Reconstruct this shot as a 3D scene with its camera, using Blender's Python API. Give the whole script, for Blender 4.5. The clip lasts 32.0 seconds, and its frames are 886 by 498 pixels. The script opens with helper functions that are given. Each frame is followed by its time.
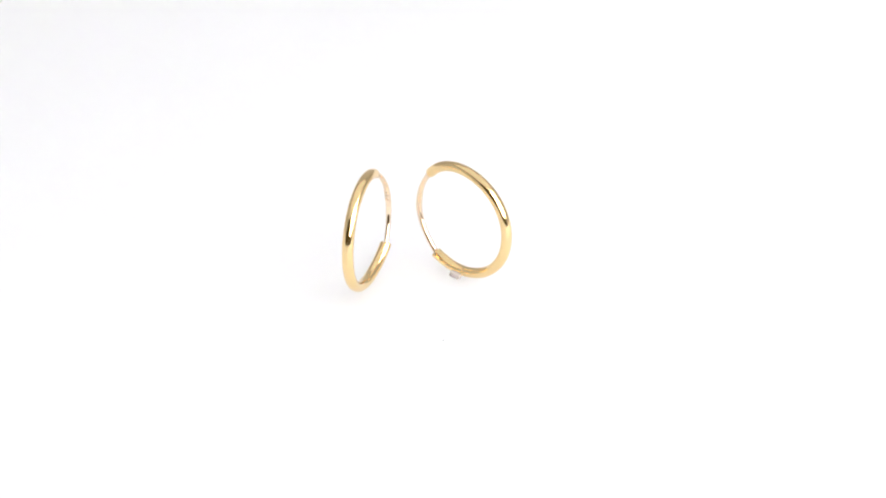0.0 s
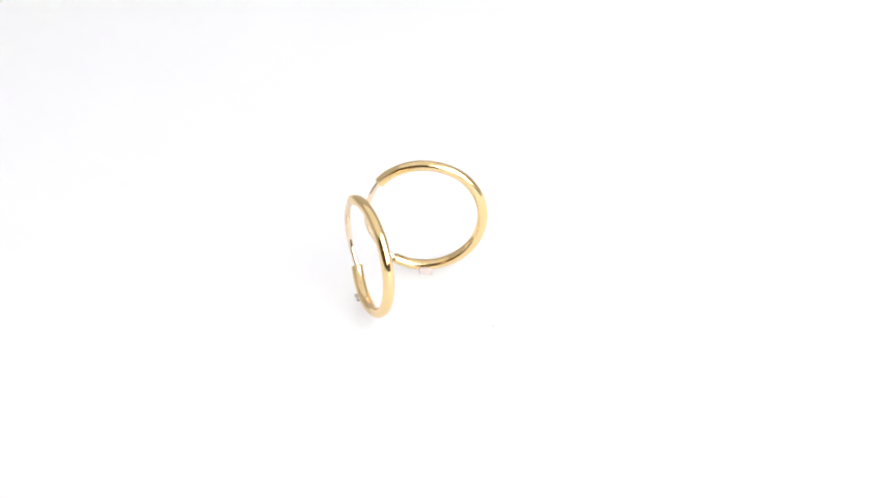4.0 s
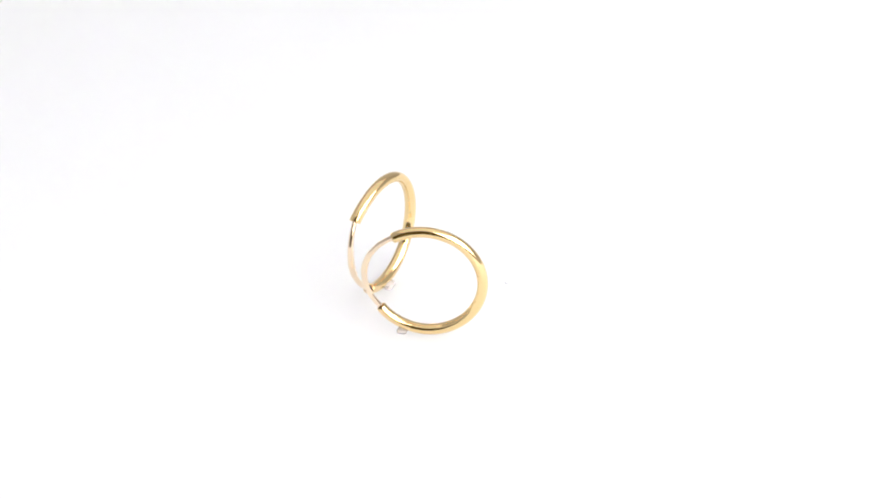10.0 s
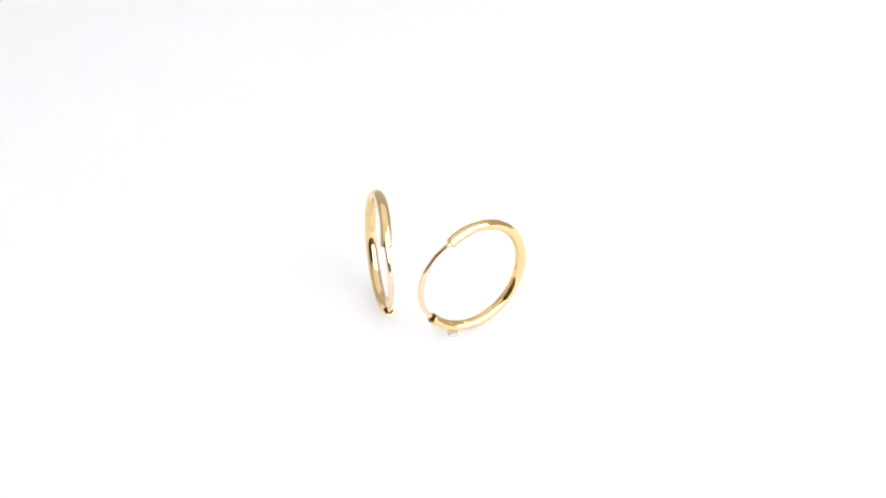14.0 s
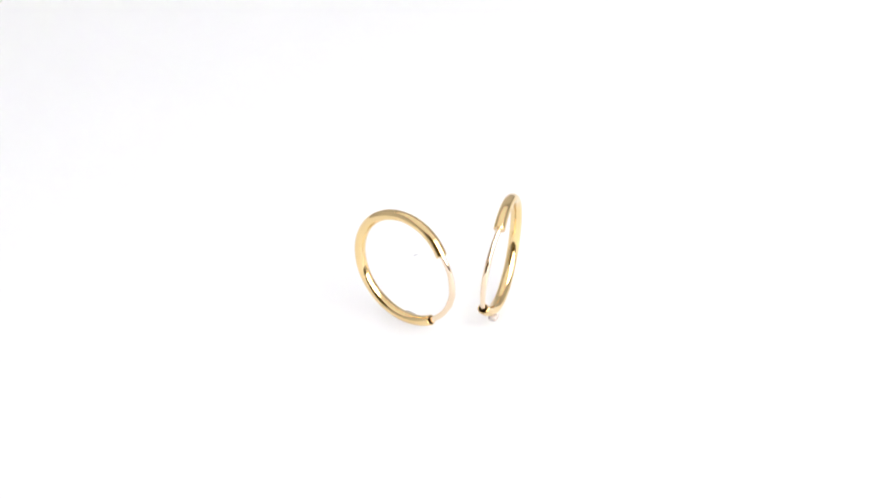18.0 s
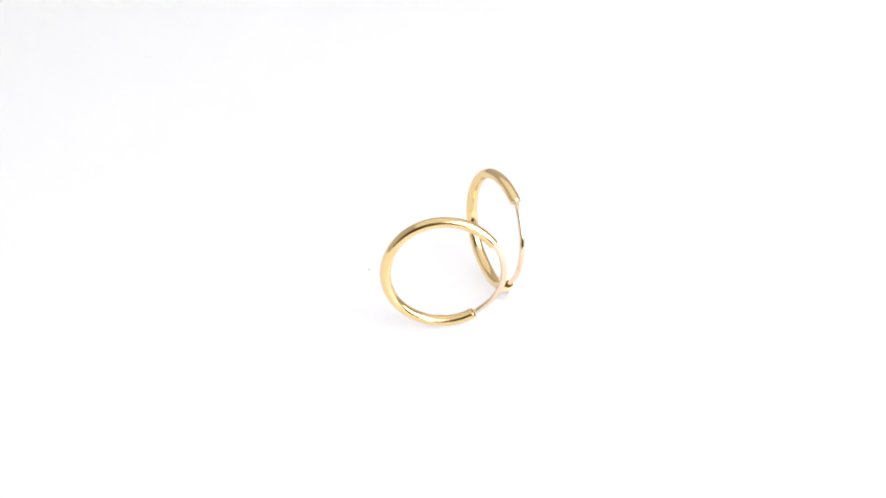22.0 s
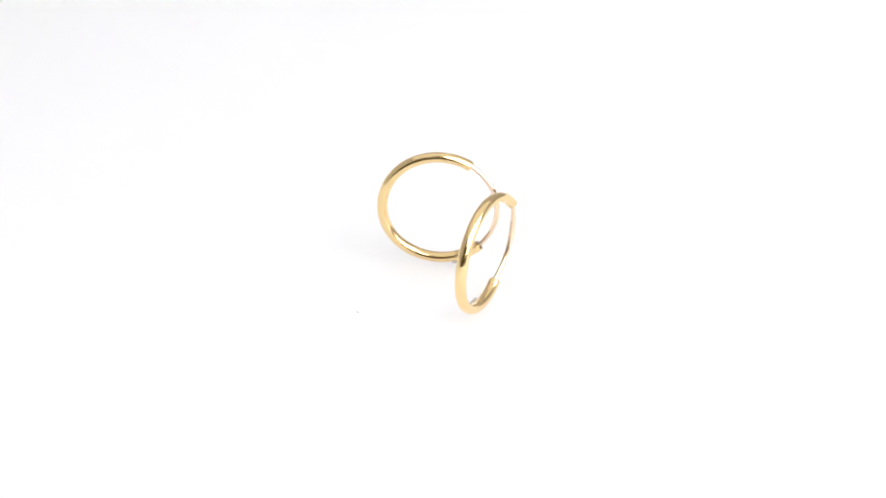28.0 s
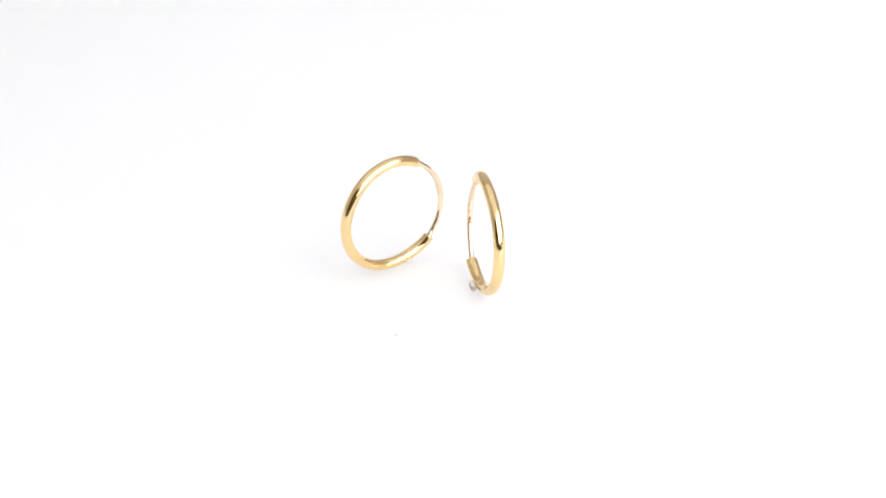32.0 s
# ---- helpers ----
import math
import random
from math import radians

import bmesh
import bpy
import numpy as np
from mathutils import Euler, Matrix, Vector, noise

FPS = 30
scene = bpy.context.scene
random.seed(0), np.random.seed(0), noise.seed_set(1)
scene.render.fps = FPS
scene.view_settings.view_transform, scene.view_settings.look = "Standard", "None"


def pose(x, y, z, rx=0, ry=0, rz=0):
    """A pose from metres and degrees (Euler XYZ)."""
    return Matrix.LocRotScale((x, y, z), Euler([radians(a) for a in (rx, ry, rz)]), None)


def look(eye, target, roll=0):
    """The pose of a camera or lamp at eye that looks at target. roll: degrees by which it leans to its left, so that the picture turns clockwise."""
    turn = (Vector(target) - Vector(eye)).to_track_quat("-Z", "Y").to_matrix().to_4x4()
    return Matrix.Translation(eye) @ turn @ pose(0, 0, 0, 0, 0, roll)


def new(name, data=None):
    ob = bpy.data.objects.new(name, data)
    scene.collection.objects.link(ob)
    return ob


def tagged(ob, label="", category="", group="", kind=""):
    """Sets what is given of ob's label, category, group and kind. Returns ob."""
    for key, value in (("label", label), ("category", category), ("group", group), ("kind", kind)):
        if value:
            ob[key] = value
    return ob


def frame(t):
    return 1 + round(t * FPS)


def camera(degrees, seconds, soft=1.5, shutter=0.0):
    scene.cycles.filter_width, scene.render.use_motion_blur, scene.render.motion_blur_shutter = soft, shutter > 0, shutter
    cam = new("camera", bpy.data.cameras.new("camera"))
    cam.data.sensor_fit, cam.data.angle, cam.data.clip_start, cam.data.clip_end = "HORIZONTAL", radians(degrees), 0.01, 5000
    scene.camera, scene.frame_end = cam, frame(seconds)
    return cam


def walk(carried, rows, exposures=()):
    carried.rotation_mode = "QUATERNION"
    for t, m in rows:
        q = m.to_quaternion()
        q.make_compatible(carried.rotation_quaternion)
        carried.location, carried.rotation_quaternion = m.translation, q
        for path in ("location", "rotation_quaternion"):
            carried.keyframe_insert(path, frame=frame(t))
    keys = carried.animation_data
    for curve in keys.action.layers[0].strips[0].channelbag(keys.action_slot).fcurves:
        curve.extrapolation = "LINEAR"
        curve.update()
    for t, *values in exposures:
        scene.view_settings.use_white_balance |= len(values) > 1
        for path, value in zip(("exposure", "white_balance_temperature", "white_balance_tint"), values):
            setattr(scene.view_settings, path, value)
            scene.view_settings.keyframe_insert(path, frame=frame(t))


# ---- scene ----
MM = 0.001
SECONDS = 32.0
TURN_RATE = 10.1545  # degrees a second, counter-clockwise from above

# ---- camera ----
cam = camera(16.0, SECONDS, soft=1.85)
STAND = look((0.0, -0.299781, 0.190099), (0.0011424, 0.0103522, 0.0), 1.790)
walk(cam, [(0.0, STAND), (SECONDS, STAND)])

# ---- light ----
world = bpy.data.worlds.new("studio_dark")
world.use_nodes = True
world.node_tree.nodes["Background"].inputs[0].default_value = (0.8, 0.9, 1.0, 1)
world.node_tree.nodes["Background"].inputs[1].default_value = 0.02
scene.world = world
scene.view_settings.exposure = -0.69


def area_lamp(name, eye, target, width, height, watts, colour):
    data = bpy.data.lights.new(name, "AREA")
    data.shape, data.size, data.size_y = "RECTANGLE", width, height
    data.energy, data.color = watts, colour
    ob = new(name, data)
    ob.matrix_world = look(eye, target)
    return ob


area_lamp("key_softbox", (0.226, -0.208, 0.242), (0, 0, 0.005), 0.44, 0.34, 5.0, (0.95, 0.943, 1.0))
# added unseen lamp overhead: fills the shadows and lifts the hoops' tops
area_lamp("overhead_fill", (0.0, 0.06, 0.785), (0, 0.06001, 0), 1.3, 1.3, 5.2, (0.965, 0.955, 0.985))


# ---- materials ----
def material(name, colour, roughness, metallic=0.0, vary=0.05, scale=1000.0, bump=0.0, bump_scale=4000.0, rough_vary=0.0):
    """Principled surface with two scales of colour variation, roughness wear and fine relief."""
    mat = bpy.data.materials.new(name)
    mat.use_nodes = True
    nodes, links = mat.node_tree.nodes, mat.node_tree.links
    bsdf = nodes["Principled BSDF"]
    bsdf.inputs["Metallic"].default_value = metallic
    bsdf.inputs["Roughness"].default_value = roughness
    where = nodes.new("ShaderNodeTexCoord")
    coarse, fine = nodes.new("ShaderNodeTexNoise"), nodes.new("ShaderNodeTexNoise")
    coarse.inputs["Scale"].default_value, fine.inputs["Scale"].default_value = scale, scale * 9
    coarse.inputs["Detail"].default_value, fine.inputs["Detail"].default_value = 3, 4
    blend = nodes.new("ShaderNodeMix")
    blend.data_type = "FLOAT"
    blend.inputs[0].default_value = 0.4
    ramp = nodes.new("ShaderNodeMapRange")
    ramp.inputs["From Min"].default_value, ramp.inputs["From Max"].default_value = 0.25, 0.75
    ramp.inputs["To Min"].default_value, ramp.inputs["To Max"].default_value = 1 - vary, 1 + vary * 0.4
    tint = nodes.new("ShaderNodeMix")
    tint.data_type, tint.blend_type = "RGBA", "MULTIPLY"
    tint.inputs[0].default_value = 1
    tint.inputs[6].default_value = (*colour, 1)
    for tex in (coarse, fine):
        links.new(where.outputs["Object"], tex.inputs["Vector"])
    links.new(coarse.outputs[0], blend.inputs[2])
    links.new(fine.outputs[0], blend.inputs[3])
    links.new(blend.outputs[0], ramp.inputs["Value"])
    links.new(ramp.outputs[0], tint.inputs[7])
    links.new(tint.outputs[2], bsdf.inputs["Base Color"])
    if rough_vary:
        worn = nodes.new("ShaderNodeMapRange")
        worn.inputs["From Min"].default_value, worn.inputs["From Max"].default_value = 0.3, 0.7
        worn.inputs["To Min"].default_value = max(0.02, roughness - rough_vary)
        worn.inputs["To Max"].default_value = roughness + rough_vary
        links.new(fine.outputs[0], worn.inputs["Value"])
        links.new(worn.outputs[0], bsdf.inputs["Roughness"])
    if bump:
        relief, rise = nodes.new("ShaderNodeTexNoise"), nodes.new("ShaderNodeBump")
        relief.inputs["Scale"].default_value, relief.inputs["Detail"].default_value = bump_scale, 3
        rise.inputs["Strength"].default_value, rise.inputs["Distance"].default_value = bump, 0.0001
        links.new(where.outputs["Object"], relief.inputs["Vector"])
        links.new(relief.outputs[0], rise.inputs["Height"])
        links.new(rise.outputs[0], bsdf.inputs["Normal"])
    return mat


GOLD = material("polished_gold", (0.88, 0.664, 0.34), 0.13, 1.0, 0.08, 500, 0.12, 1100, 0.035)
WIRE_GOLD = material("pale_gold_wire", (0.86, 0.70, 0.52), 0.08, 1.0, 0.06, 900, 0.04, 1500, 0.02)
STAMP_SHADE = material("shaded_stamp", (0.78, 0.62, 0.45), 0.22, 1.0, 0.15, 2500)
# bore gold darkened in colour for the shade inside the tube
SHADED_BORE = material("shaded_gold_bore", (0.30, 0.17, 0.08), 0.5, 1.0, 0.2, 1500)
# lighter copy for the bore that catches light inside
LIT_BORE = material("lit_gold_bore", (0.60, 0.43, 0.23), 0.32, 1.0, 0.15, 1500)
WHITE = material("white_acrylic", (0.87, 0.87, 0.875), 0.55, 0.0, 0.012, 60, 0.02, 2500)
opal = WHITE.node_tree.nodes["Principled BSDF"]
opal.inputs["Subsurface Weight"].default_value = 1.0
opal.inputs["Subsurface Radius"].default_value = (1.05, 1.0, 1.12)
opal.inputs["Subsurface Scale"].default_value = 0.028
SHEET = material("white_sheet", (0.86, 0.86, 0.865), 0.7, 0.0, 0.02, 20)
# pale tone of the added walls, set by what the gold reflects
SURROUND = material("pale_surround", (0.77, 0.76, 0.755), 0.9, 0.0, 0.05, 8)
# brown stand-in for the dim front that the hoops mirror
DARK_FRONT = material("dark_brown_surround", (0.12, 0.088, 0.02), 0.9, 0.0, 0.1, 8)
DUST = material("grey_dust", (0.68, 0.68, 0.70), 0.9, 0.0, 0.2, 5000)
PUTTY = material("clear_putty", (0.93, 0.86, 0.79), 0.22, 0.0, 0.05, 1200, 0.3, 2500)
PUTTY.node_tree.nodes["Principled BSDF"].inputs["Transmission Weight"].default_value = 0.65
PUTTY.node_tree.nodes["Principled BSDF"].inputs["IOR"].default_value = 1.42


# ---- building tools ----
def part(name, bm, mat, parent=None, label="", smooth=True):
    mesh = bpy.data.meshes.new(name)
    bmesh.ops.recalc_face_normals(bm, faces=bm.faces)
    for face in bm.faces:
        face.smooth = smooth
    bm.to_mesh(mesh)
    bm.free()
    mesh.materials.append(mat)
    ob = new(name, mesh)
    if parent is not None:
        ob.parent = parent
    if label:
        tagged(ob, label)
    return ob


def rings(bm, loops, close_start=False, close_end=False):
    """Skin rows of points (each row a closed loop) into a tube."""
    rows = [[bm.verts.new(p) for p in loop] for loop in loops]
    for a, b in zip(rows, rows[1:]):
        n = len(a)
        for i in range(n):
            bm.faces.new((a[i], a[(i + 1) % n], b[(i + 1) % n], b[i]))
    if close_start:
        bm.faces.new(rows[0])
    if close_end:
        bm.faces.new(rows[-1])
    return rows


def section(phi, major, minor, minor_y=None, count=36, centre_z=0.0, shift_y=0.0):
    """A round section of a ring that stands in the xz plane, at the angle phi (degrees)."""
    minor_y = minor if minor_y is None else minor_y
    c, s = math.cos(radians(phi)), math.sin(radians(phi))
    out = []
    for i in range(count):
        a = 2 * math.pi * i / count
        r = major + minor * math.cos(a)
        out.append((r * c, shift_y + minor_y * math.sin(a), centre_z + r * s))
    return out


def block(bm, size, centre, bevel=0.0):
    made = bmesh.ops.create_cube(bm, size=1.0)["verts"]
    bmesh.ops.scale(bm, vec=size, verts=made)
    bmesh.ops.translate(bm, vec=centre, verts=made)
    if bevel:
        edges = list({e for v in made for e in v.link_edges})
        bmesh.ops.bevel(bm, geom=edges, offset=bevel, segments=2, affect="EDGES", profile=0.5)


def panel(name, size, centre, mat, label, kind="structure"):
    bm = bmesh.new()
    block(bm, size, (0, 0, 0), min(size) * 0.2)
    ob = part(name, bm, mat, None, "", False)
    ob.matrix_world = pose(*centre)
    return tagged(ob, label, kind=kind)


# ---- the place: table, and unseen walls added for reflections, brown behind the camera ----
def build_place():
    panel("ground", (1.6, 1.6, 0.02), (0, 0.06, -0.022), SHEET, "white sheet spread over the table under the turntable")
    panel("wall_left", (0.006, 1.4, 0.804), (-0.7, 0.06, 0.39), SURROUND, "unseen pale side wall added for the gold's reflections")
    panel("wall_right", (0.006, 1.4, 0.804), (0.7, 0.06, 0.39), SURROUND, "unseen pale side wall added for the gold's reflections")
    panel("wall_back", (1.39, 0.006, 0.804), (0, 0.757, 0.39), SURROUND, "unseen pale back wall added for the gold's reflections")
    # added out of view, to give the gold its dark reflected bands
    panel("wall_front", (1.39, 0.006, 0.804), (0, -0.637, 0.39), DARK_FRONT, "unseen brown front wall added for dark reflections")
    panel("ceiling", (1.4, 1.4, 0.006), (0, 0.06, 0.795), SURROUND, "unseen pale ceiling added for the gold's reflections")


def lathe(bm, profile, count=128):
    loops = [[(r * math.cos(2 * math.pi * i / count), r * math.sin(2 * math.pi * i / count), z) for i in range(count)]
             for r, z in profile]
    rings(bm, loops, True, True)


def build_turntable():
    root = new("turntable")
    bm = bmesh.new()
    lathe(bm, [(0.1285, -0.011), (0.13, -0.0095), (0.13, -0.0015), (0.1295, -0.0004), (0.1285, 0.0)])
    part("platter", bm, WHITE, root, smooth=False)
    bm = bmesh.new()
    lathe(bm, [(0.06, -0.012), (0.06, -0.0108)], 64)
    part("base", bm, WHITE, root, smooth=False)
    return tagged(root, "smooth white turntable disc turning slowly", "turntable")


# ---- the earrings ----
TUBE = 0.59 * MM
BORE_RADIUS = 0.45 * MM


def build_earring(label, major, squash, upper, lower, twist, wire, stamp, depth, inside):
    """A hoop that stands in its xz plane, its centre above the origin. upper, lower: angles of the tube's two ends.
    twist: how far the tube drifts sideways (mm): as a helix, and by its cosine and sine of twice the angle.
    wire: (angle, radius in mm, thickness in mm). stamp: angles of the marks.
    depth: how deep the open end reaches (degrees). inside: the look of that end."""
    root = new("earring")
    cz = major * squash + TUBE
    mid, half = (upper + lower) / 2, (lower - upper) / 2

    def sideways(phi):
        a = radians(2 * (phi - mid))
        return (twist[0] * (phi - mid) / half + twist[1] * math.cos(a) + twist[2] * math.sin(a)) * MM

    def ring(phi, minor, drift=0.0, count=72):
        """A section of the drawn tube, slightly oval, with faint lengthwise flats."""
        loop = section(phi, major + drift, minor, minor * 1.10, count, 0.0, sideways(phi))
        c, s = math.cos(radians(phi)), math.sin(radians(phi))
        out = []
        for i, (x, y, z) in enumerate(loop):
            a = 2 * math.pi * i / count
            k = 0.03 * noise.noise((math.cos(a) * 2.3, math.sin(a) * 2.3, phi * 0.018 + major * 3e3))
            k += 0.022 * noise.noise((math.cos(a) * 5.0, math.sin(a) * 5.0, phi * 0.010 + 9.0 + major * 2e3))
            r = math.hypot(x, z) + k * minor * math.cos(a)
            out.append((r * c, y + k * minor * math.sin(a), r * s * squash + cz))
        return out

    steps = 150
    edge = math.degrees(0.05 * MM / major)
    loops = [ring(upper + 1.2, BORE_RADIUS), ring(upper + 0.1, BORE_RADIUS), ring(upper, TUBE - 0.04 * MM), ring(upper + edge, TUBE)]
    span = lower - upper - 2 * edge
    for i in range(1, steps):
        phi = upper + edge + span * i / steps
        swell = 1 + 0.014 * noise.noise((phi * 0.06, major * 1e3, 3.1))
        drift = 0.025 * MM * noise.noise((phi * 0.03, major * 1e3, 7.7))
        loops.append(ring(phi, TUBE * swell, drift))
    loops += [ring(lower - edge, TUBE), ring(lower, TUBE - 0.03 * MM), ring(lower, BORE_RADIUS + 0.02 * MM),
              ring(lower - 0.3, BORE_RADIUS)]
    bm = bmesh.new()
    rings(bm, loops)
    part("tube", bm, GOLD, root, "polished yellow gold tube")
    # the end face's white reflection is put into a paler gold
    bm = bmesh.new()
    rings(bm, [ring(upper + d, BORE_RADIUS * k, 0.0, 36) for d, k in ((1.0, 0.99), (0.25, 0.99), (0.02, 0.9), (-0.08, 0.55), (-0.12, 0.2))], True, True)
    part("plug", bm, WIRE_GOLD, root, "gold plug closing the tube, paled for its white reflection")
    bm = bmesh.new()
    rings(bm, [ring(lower - 0.3 - d, BORE_RADIUS) for d in (0, depth / 4, depth / 2, depth * 0.75, depth)], False, True)
    part("bore", bm, inside, root, "open end of the tube")

    # the thin hinged wire runs from inside one end of the tube to inside the other
    first, last = wire[0][0], wire[-1][0]

    def along(phi):
        for k0, k1 in zip(wire, wire[1:]):
            if k0[0] >= phi >= k1[0] - 1e-6:
                u = (k0[0] - phi) / (k0[0] - k1[0])
                u = u * u * (3 - 2 * u)
                r, w = (k0[j] + (k1[j] - k0[j]) * u for j in (1, 2))
                break
        v = min(1, max(0, (upper - phi) / (upper - lower + 360)))
        return r * MM, w * MM, sideways(upper) + (sideways(lower) - sideways(upper)) * v

    bm = bmesh.new()
    loops = []
    for i in range(81):
        phi = first + (last - first) * i / 80
        r, w, y = along(phi)
        loops.append(section(phi, r, w * 1.15, w * 1.1, 20, cz, y))
    rings(bm, loops, True, True)
    strand = part("wire", bm, WIRE_GOLD, root, "thin pale gold ear wire")
    # stamped marks round the flat of the wire, their recesses' shade painted as darker gold
    mesh = None
    for phi in stamp:
        r, w, y = along(phi)
        if mesh is None:
            bm = bmesh.new()
            block(bm, (1.0 * w, 1.5 * w, 0.14 * MM), (-0.76 * w, 0.24 * w, 0), 0.035 * MM)
            mark = part("mark", bm, STAMP_SHADE, strand)
            mesh = mark.data
        else:
            mark = new("mark", mesh)
            mark.parent = strand
        c, s = math.cos(radians(phi)), math.sin(radians(phi))
        mark.matrix_basis = pose(r * c, y, cz + r * s, 0, -phi, 0)
    return tagged(root, label, "earring", "pair of hoop earrings")


def build_putty(label, seed, length, width, height):
    """A small soft lump of clear putty with a flattened foot."""
    bm = bmesh.new()
    block(bm, (length * MM, width * MM, height * MM), (0, 0, height / 2 * MM))
    bmesh.ops.subdivide_edges(bm, edges=bm.edges, cuts=5, use_grid_fill=True)
    half = height / 2 * MM
    for v in bm.verts:
        p = Vector((v.co.x * 2 / length, v.co.y * 2 / width, (v.co.z - half) * 2 / height))
        k = 0.45 + 0.55 * max(abs(p.x), abs(p.y), abs(p.z)) / max(p.length, 1e-6)
        v.co.x, v.co.y, v.co.z = v.co.x * k, v.co.y * k, half + (v.co.z - half) * k
        v.co += Vector((1, 0.8, 0.4)) * 0.07 * MM * noise.noise(v.co * 1800 + Vector((seed, 0, 0)))
        v.co.z = max(0.0, v.co.z - 0.02 * MM)
    ob = part("putty", bm, PUTTY)
    return tagged(ob, label, "putty", "putty under the earrings")


def build_speck(length, width):
    bm = bmesh.new()
    loops = []
    for i in range(7):
        u = i / 6 - 0.5
        w = width * MM * (0.25 + math.cos(u * 2.6)) * 0.6
        loops.append([(u * length * MM, w * math.cos(a) + 0.05 * MM * math.sin(u * 5), w * 0.4 * (1 + math.sin(a)))
                      for a in [2 * math.pi * k / 8 for k in range(8)]])
    rings(bm, loops, True, True)
    ob = part("dust_speck", bm, DUST)
    return tagged(ob, "tiny grey dust speck lying on the turntable", "dust")


build_place()
turntable = build_turntable()

earring_a = build_earring(
    "polished yellow gold hoop earring standing closed on edge", 6.406 * MM, 0.9945, 56.9, 318.83, (-0.80, -0.094, -0.044),
    [(60, 6.42, 0.251), (52, 6.47, 0.251), (36, 6.58, 0.261), (20, 6.70, 0.289), (8, 6.72, 0.307),
     (-8, 6.65, 0.289), (-20, 6.56, 0.261), (-32, 6.44, 0.251), (-41, 6.38, 0.242), (-50, 6.38, 0.242)],
    (14, 9.5, 5), 9, LIT_BORE)
earring_b = build_earring(
    "polished yellow gold hoop earring standing beside its twin", 6.514 * MM, 0.984, 36.5, 301.4, (0.772, -0.077, 0.062),
    [(41, 6.50, 0.251), (32, 6.50, 0.251), (20, 6.53, 0.261), (6, 6.54, 0.297), (-8, 6.57, 0.307),
     (-20, 6.52, 0.289), (-30, 6.42, 0.261), (-48, 6.36, 0.265), (-58, 6.42, 0.261), (-68, 6.50, 0.251)],
    [6.4, 3.1, -0.4, -2.9, -6.6, -10.2, -12.7, -16.9, -20.4], 16, SHADED_BORE)
putty_a = build_putty("small clear putty lump under a gold hoop earring", 1.0, 1.15, 1.0, 0.5)
putty_b = build_putty("small clear putty lump beside a gold hoop earring's foot", 5.0, 1.55, 0.75, 0.68)
speck = build_speck(0.6, 0.17)


def standing(cx, cy, cz, azimuth, lean, radius):
    """The pose of a hoop whose centre (mm) and heading (degrees) are known at the start."""
    return pose(cx * MM, cy * MM, cz * MM, 0, 0, azimuth) @ pose(0, 0, 0, -lean) @ pose(0, 0, -(radius * MM + TUBE))


STANDS = (
    (turntable, pose(0, 0, 0)),
    (earring_a, standing(-7.4307, 2.3734, 7.010, 71.8033, -2.4098, 6.406 * 0.9945)),
    (earring_b, standing(3.1878, 5.3048, 7.045, 140.1186, 3.5178, 6.514 * 0.984)),
    (putty_a, pose(-6.72 * MM, 4.58 * MM, 0, 0, 0, 72)),
    (putty_b, pose(2.63 * MM, 4.33 * MM, 0, 0, 0, 139)),
    (speck, pose(1.556 * MM, -8.865 * MM, 0, 0, 0, 20)),
)


def motions():
    """All that stands on the turntable goes round with it."""
    for thing, start in STANDS:
        walk(thing, [(0.5 * i, pose(0, 0, 0, 0, 0, TURN_RATE * 0.5 * i) @ start) for i in range(int(SECONDS * 2) + 1)])


motions()
